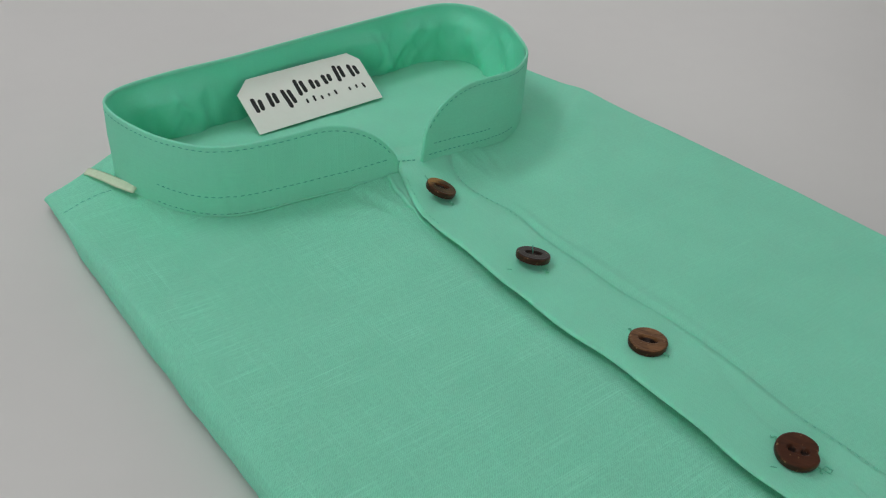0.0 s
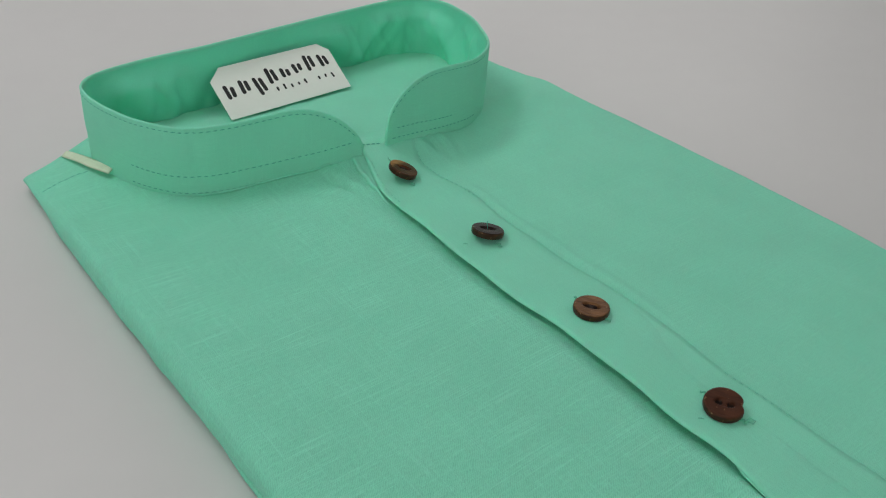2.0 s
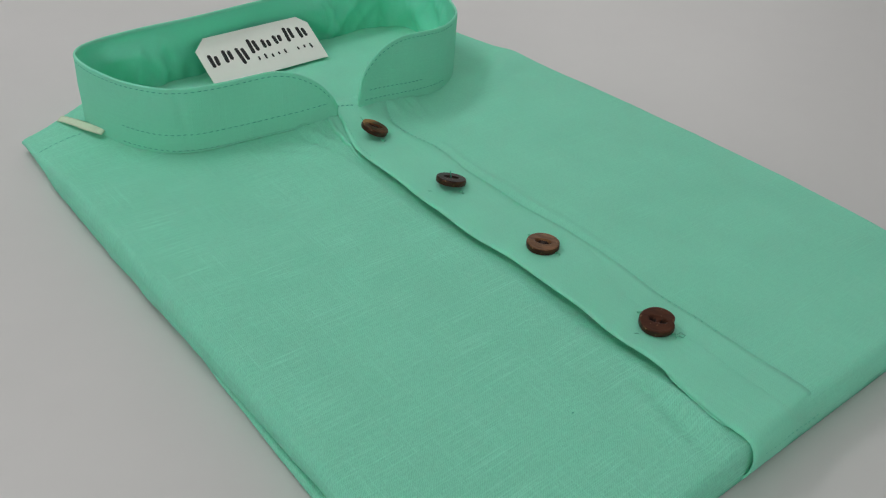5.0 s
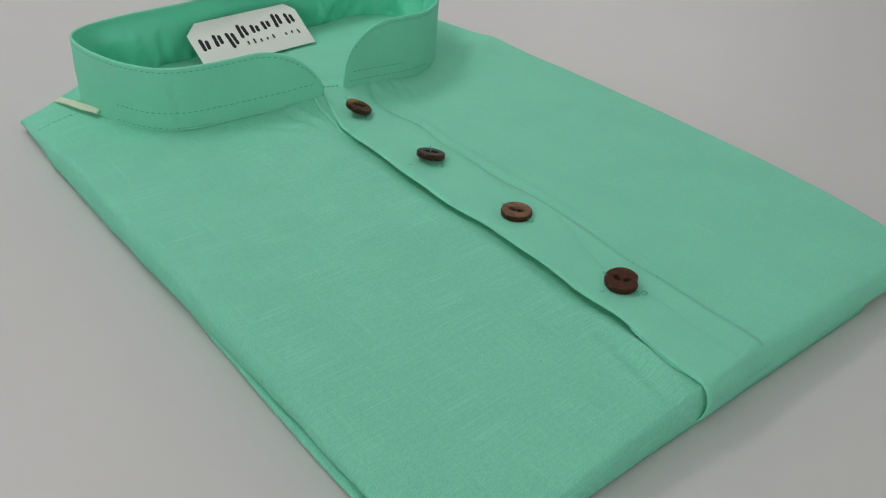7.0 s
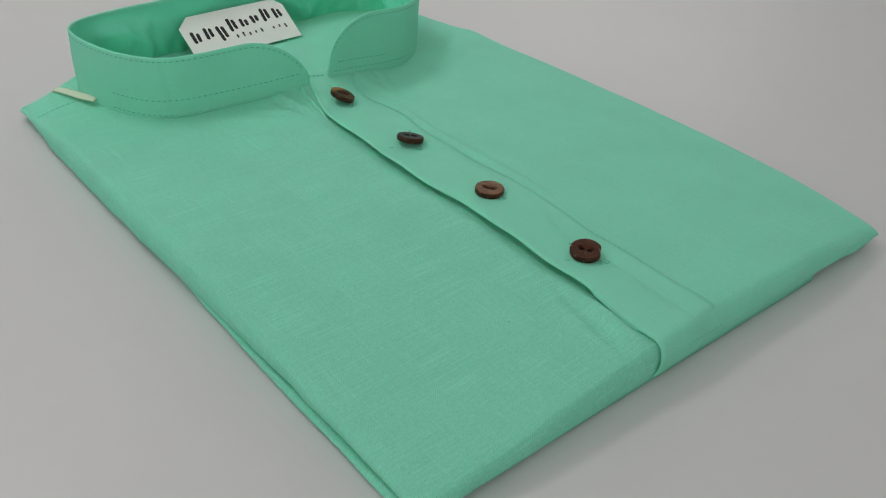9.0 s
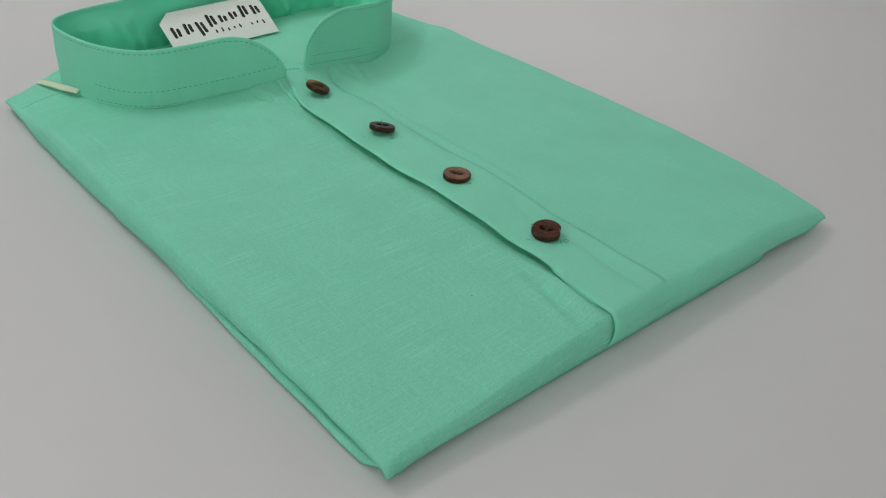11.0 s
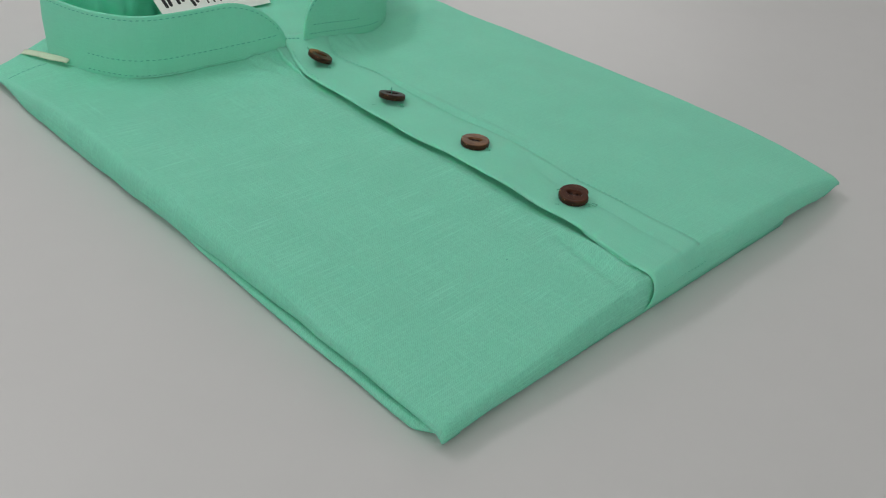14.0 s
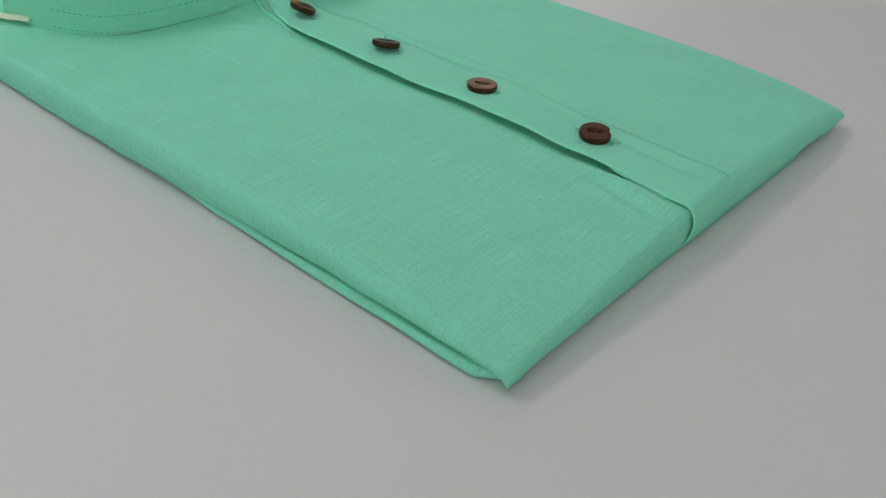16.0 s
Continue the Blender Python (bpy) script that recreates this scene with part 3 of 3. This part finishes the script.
for drop, top, s0, s1 in ((0.0026, True, 0.004, 0.165), (0.0118, False, 0.006, 0.125), (0.0024, False, 0.003, 0.125),
                          (0.0026, True, AROUND - 0.085, AROUND - 0.002), (0.0082, False, AROUND - 0.05, AROUND - 0.006), (0.0025, False, AROUND - 0.075, AROUND - 0.002)):
    dashes("stitching", *band_line(drop, top, s0, s1), MAT_THREAD, collar)


# ---- buttons ----
def wood_button(mat, at, tilt, turn, slot, chip=None, dia=0.0154):
    """A two-hole coconut button with a sunken oval."""
    bm = bmesh.new()
    r, n = dia / 2, 56
    profile = [(0.0, 0.0), (r * 0.88, 0.0), (r * 0.97, 0.0003), (r, 0.0009), (r, 0.0024), (r * 0.975, 0.0030), (r * 0.90, 0.0032)]
    profile += [(r * 0.90 * (1 - k / 26), 0.0032) for k in range(1, 27)]

    def top(x, y, z):
        oval = (x / (r * 0.52)) ** 2 + (y / (r * 0.27)) ** 2
        z -= 0.0008 * (1 - smoothstep(0.75, 1.10, oval))
        z -= 0.00006 * math.exp(-((math.hypot(x, y) / r - 0.80) / 0.08) ** 2)
        for hx in (-1, 1):
            hole = math.hypot(x - hx * r * 0.27, y) / (r * 0.18)
            z -= 0.0014 * (1 - smoothstep(0.80, 1.02, hole))
        return z

    rings = []
    for k, (rad, z) in enumerate(profile):
        if rad < 1e-6:
            v = bm.verts.new((0, 0, z if k == 0 else top(0, 0, z)))
            rings.append([v] * n)
            continue
        ring = []
        for j in range(n):
            a = 2 * math.pi * j / n
            w = 1 + 0.012 * noise.noise((math.cos(a) * 1.5 + at[0] * 90, math.sin(a) * 1.5, at[1] * 50))
            if chip is not None:
                w -= 0.16 * math.exp(-(((a + radians(turn - chip) + math.pi) % (2 * math.pi) - math.pi) / 0.30) ** 2)
            x, y = rad * w * math.cos(a), rad * w * math.sin(a)
            ring.append(bm.verts.new((x, y, top(x, y, z) if k > 5 else z)))
        rings.append(ring)
    for q, s in zip(rings, rings[1:]):
        for j in range(n):
            vs = [q[j], q[(j + 1) % n], s[(j + 1) % n], s[j]]
            bm.faces.new(list(dict.fromkeys(vs)))
    bmesh.ops.recalc_face_normals(bm, faces=bm.faces)
    for f in bm.faces:
        c = f.calc_center_median()
        f.material_index = 1 if c.z < 0.0028 and math.hypot(c.x, c.y) > r * 0.9 else 2 if math.hypot(abs(c.x) - r * 0.27, c.y) < r * 0.17 else 2 if slot and (c.x / (r * 0.47)) ** 2 + (c.y / (r * 0.22)) ** 2 < 1 else 0
    ob = part("button", bm, mat, shirt)
    ob.data.materials.append(MAT_SHELL_SIDE)
    ob.data.materials.append(MAT_HOLE_SHADE)
    up = Vector((*tilt, 1)).normalized()
    q = Vector((0, 0, 1)).rotation_difference(up).to_matrix().to_4x4()
    ob.matrix_world = Matrix.Translation(at) @ q @ pose(0, 0, 0, 0, 0, turn)
    return ob


def yarn(name, points, radius, mat, parent):
    """A short thick thread along points, as a tube."""
    bm = bmesh.new()
    rings = []
    for i, p in enumerate(points):
        d = (points[min(i + 1, len(points) - 1)] - points[max(i - 1, 0)]).normalized()
        a = d.cross(Vector((0.31, 0.2, 0.93))).normalized()
        b = d.cross(a)
        rings.append([bm.verts.new(p + (a * math.cos(k * math.pi / 3) + b * math.sin(k * math.pi / 3)) * radius) for k in range(6)])
    for q, s in zip(rings, rings[1:]):
        for k in range(6):
            bm.faces.new((q[k], q[(k + 1) % 6], s[(k + 1) % 6], s[k]))
    bm.faces.new(rings[0][::-1])
    bm.faces.new(rings[-1])
    ob = part(name, bm, mat, parent)
    ob.matrix_parent_inverse = parent.matrix_world.inverted() if parent else Matrix()
    return ob


BUTTONS = (
    ("dark brown coconut button with a tan patch, tilted", coconut("coconut_tan", (0.026, 0.009, 0.006), (0.17, 0.060, 0.022), 0.3, 130), (0.1510, 0.2700, 0.0256), (0.33, -0.18), -25),
    ("nearly black coconut button with an upright thread end", coconut("coconut_black", (0.010, 0.005, 0.004), (0.020, 0.008, 0.005), 0.36), (0.1515, 0.2025, 0.0240), (0.21, 0.09), -35),
    ("light brown coconut button with a sunken oval", coconut("coconut_light", (0.075, 0.032, 0.013), (0.30, 0.150, 0.062), 0.35), (0.1505, 0.1340, 0.0228), (0.0, 0.0), -55),
    ("reddish brown two-hole coconut button, chipped at the rim", coconut("coconut_red", (0.050, 0.016, 0.008), (0.105, 0.038, 0.018), 0.28), (0.1492, 0.0650, 0.0228), (-0.12, -0.05), -60),
)
for text, mat, at, tilt, turn in BUTTONS:
    b = wood_button(mat, at, tilt, turn, "two-hole" not in text, -50 if "chipped" in text else None)
    b["label"] = text

# thread ends, and the two ends of each buttonhole
def over_placket(x, y):
    return height(x, y) + placket_lift(x, y, (x - placket_left(y)) / (placket_right(y) - placket_left(y))) + 0.0011


for x, y in ((0.1515, 0.2700), (0.1518, 0.2025), (0.1515, 0.1345), (0.1500, 0.0655)):
    for end in (1, -1):
        pts = []
        for k in range(9):
            f = k / 8
            px = x + 0.0007 * math.sin(f * 9 + y * 50)
            py = y + end * (0.0072 + 0.0032 * f)
            pts.append(Vector((px, py, over_placket(px, py) + 0.0001 + 0.0004 * math.sin(f * math.pi))))
        yarn("buttonhole_end", pts, 0.00030, MAT_PALE_THREAD, placket)
for (x, y, z), rise, drift in (((0.1522, 0.2035, 0.0258), 0.0042, (0.0004, 0.0006)), ((0.1490, 0.2775, 0.0290), 0.0022, (-0.0006, 0.0012))):
    yarn("thread_end", [Vector((x + drift[0] * f + 0.0003 * math.sin(6 * f), y + drift[1] * f, z + rise * f)) for f in (0, 0.25, 0.5, 0.75, 1)], 0.00022, MAT_THREAD if rise > 0.003 else MAT_PALE_THREAD, shirt)
for x, y, turn in ((0.1385, 0.0665, -50), (0.1392, 0.2035, -40)):
    d = Vector((math.cos(radians(turn)), math.sin(radians(turn)), 0)) * 0.0011
    c = Vector((x, y, over_placket(x, y)))
    yarn("thread_end", [c - d, c + Vector((0, 0, 0.0001)), c + d], 0.00014, MAT_PALE_THREAD, shirt)

# the loose loop at the lowest buttonhole
loop = [(0.1512, 0.0560), (0.1532, 0.0562), (0.1536, 0.0538), (0.1516, 0.0534), (0.1511, 0.0552)]
yarn("thread_loop", [Vector((x, y, over_placket(x, y) + 0.0003)) for x, y in loop], 0.00022, MAT_PALE_THREAD, shirt)

# seams sewn down on the fronts
def line(points, lift, n=60):
    out = []
    for (x0, y0), (x1, y1) in zip(points, points[1:]):
        for k in range(n):
            x, y = x0 + (x1 - x0) * k / n, y0 + (y1 - y0) * k / n
            out.append(Vector((x, y, lift(x, y))))
    return out, [Vector((0, 0, 1))] * len(out)


dashes("neck_stitching", *line([(0.1455, 0.2990), (0.1570, 0.2960)], over_placket, 12), MAT_THREAD, placket, 0.0018, 0.0010)
for edge, inset, spans in ((placket_left, 0.0024, ((0.250, 0.290),)), (placket_right, -0.0017, ((0.045, 0.080), (0.235, 0.290)))):
    for y0, y1 in spans:
        dashes("edge_stitching", *line([(edge(y) + inset, y) for y in spread(y0, y1, 0.01)], over_placket, 6), MAT_MATCH_THREAD, placket, 0.0018, 0.0016, 0.00016, 0.00004)
pts = [Vector((x, -0.0004, 0.0128 + 0.0003 * math.sin(x * 300))) for x in spread(0.1345, 0.1700, 0.001)]
dashes("hem_stitching", pts, [Vector((0, -1, 0))] * len(pts), MAT_MATCH_THREAD, placket, 0.0012, 0.0016, 0.00018, 0.00006)

# heights of the finished front, for what lies on it
from mathutils.bvhtree import BVHTree
left_mesh = bpy.data.objects["left_front"].data
left_tree = BVHTree.FromPolygons([v.co for v in left_mesh.vertices], [tuple(p.vertices) for p in left_mesh.polygons])


def on_left(x, y):
    hit = left_tree.ray_cast(Vector((x, y, 0.2)), Vector((0, 0, -1)))[0]
    return hit.z if hit else 0.008


dashes("shoulder_seam", *line([(0.0005, 0.3725), (0.010, 0.3770), (0.020, 0.3785), (0.030, 0.3760)], lambda x, y: on_left(x, y), 20), MAT_THREAD, shirt, 0.0030, 0.0005, 0.00026, 0.00030)

# the collar's lower edge stands off the cloth as a thin roll
pts = []
for i in range(len(STATIONS)):
    s, p, out = band_frame(i)
    if 0.012 < s < 0.098:
        swell = smoothstep(0.012, 0.026, s) * (1 - smoothstep(0.078, 0.098, s))
        q = p + out * (0.0002 + 0.0014 * swell)
        pts.append(Vector((q.x, q.y, max(p.z, on_left(q.x, q.y)) + 0.0007 + 0.0002 * math.sin(s * 2100))))
yarn("collar_edge", pts, 0.00055, MAT_FACING, collar)

# cream tape end sewn in at the shoulder
rows, uvs = [], []
for k in range(15):
    f = k / 14
    a, b, d = Vector((0.0225, 0.4030)), Vector((0.0285, 0.3830)), Vector((0.0335, 0.3625))
    c = a.lerp(b, f).lerp(b.lerp(d, f), f)
    across = Vector((0.80, 0.60)) * (0.0026 + 0.0010 * f - 0.0012 * smoothstep(0.88, 1.0, f))
    curl = 0.0016 * math.sin(math.pi * f) + 0.0026 * smoothstep(0.55, 1.0, f)
    ring = []
    for q, up in ((-1, 0.0), (-0.6, 0.0004), (0.6, 0.0004), (1, 0.0), (0.6, -0.0004), (-0.6, -0.0004)):
        p = c + across * q
        ring.append((p.x, p.y, on_left(c.x, c.y) + 0.0008 + curl + up + 0.0006 * q))
    rows.append(ring)
    uvs.append([(f * 0.03, q * 0.001) for q in range(6)])
bm = bmesh.new()
grid_into(bm, rows, uvs, closed=True)
bm.verts.ensure_lookup_table()
bm.faces.new([bm.verts[k] for k in range(6)])
bm.faces.new([bm.verts[len(bm.verts) - 6 + k] for k in range(6)])
bmesh.ops.recalc_face_normals(bm, faces=bm.faces)
part("tape_end", bm, MAT_CREAM, shirt, "cream cotton tape end at the shoulder")

# dark lint and neps in the weave
for x, y in ((0.0875, 0.0520), (0.2280, 0.1450), (0.2965, 0.0120), (0.262, 0.075)):
    yarn("nep", [Vector((x - 0.0004, y, height(x, y) + 0.0001)), Vector((x, y + 0.0001, height(x, y) + 0.0003)), Vector((x + 0.0004, y, height(x, y) + 0.0001))], 0.00018, MAT_THREAD, shirt)

# ---- the paper tag ----
tag = tagged(new("paper_tag"), "white paper tag with clipped corners and black handwriting, inside the collar", "tag")
TAG_W, TAG_H = 0.0849, 0.0340


def tag_sheet():
    bm = bmesh.new()
    outline = [(0, 0), (TAG_W, 0), (TAG_W, TAG_H - 0.006), (TAG_W - 0.0061, TAG_H), (0.0094, TAG_H), (0, TAG_H - 0.0078)]
    for z in (0.0, 0.0004):
        bm.faces.new([bm.verts.new((x, y, z)) for x, y in outline])
    bm.verts.ensure_lookup_table()
    for i in range(6):
        j = (i + 1) % 6
        bm.faces.new([bm.verts[k] for k in (i, j, 6 + j, 6 + i)])
    bmesh.ops.recalc_face_normals(bm, faces=bm.faces)
    return part("sheet", bm, MAT_CARD, tag, "", False)


tag_sheet()
axis_turn = Vector((0.628, 0.0266, 0.0822))
tag.matrix_world = Matrix.Translation((0.1083, 0.3750, 0.0225)) @ Matrix.Rotation(axis_turn.length, 4, axis_turn.normalized())


def marker_bar(name, x, y, length, width, slant, label=""):
    """A rounded stroke of ink on the tag; x, y is its middle, slant its degrees from upright."""
    bm = bmesh.new()
    lower, upper = [], []
    n = 6
    for end in (1, -1):
        for k in range(n + 1):
            a = math.pi * k / n
            px, py = width / 2 * math.cos(a) * end, end * (length / 2 - width / 2 + width / 2 * math.sin(a))
            c, q = math.cos(radians(slant)), math.sin(radians(slant))
            p = (x + px * c + py * q, y - px * q + py * c)
            lower.append(bm.verts.new((*p, 0.0003)))
            upper.append(bm.verts.new((*p, 0.00052)))
    m = len(upper)
    bm.faces.new(upper)
    for k in range(m):
        bm.faces.new((lower[k], lower[(k + 1) % m], upper[(k + 1) % m], upper[k]))
    bmesh.ops.recalc_face_normals(bm, faces=bm.faces)
    return part(name, bm, MAT_INK, tag, label, False)


# a line of thick marker strokes with a thinner line below it, as plain bars
STROKES = ((0.0105, 0.0172, 0.0095), (0.0200, 0.0182, 0.0095), (0.0292, 0.0160, 0.0125), (0.0385, 0.0208, 0.0110), (0.0475, 0.0205, 0.0066), (0.0562, 0.0212, 0.0068), (0.0652, 0.0228, 0.0112), (0.0745, 0.0222, 0.0088))
for k, (x, y, length) in enumerate(STROKES):
    x = 0.0425 + (x - 0.0425) * 1.07
    marker_bar("writing_bar", x - 0.0019, y, length, 0.0025, 4 * math.sin(k * 2.3))
    marker_bar("writing_bar", x + 0.0017, y - 0.0006 * math.cos(k * 1.7), length * 0.75, 0.0025, 5 * math.cos(k * 1.3))
for k in range(9):
    if k != 5:
        marker_bar("writing_bar", 0.0375 + k * 0.0050, 0.0112 + 0.0004 * math.sin(k * 2.1), 0.0030 + 0.0009 * math.sin(k * 1.7), 0.0013, 10 * math.sin(k * 3))
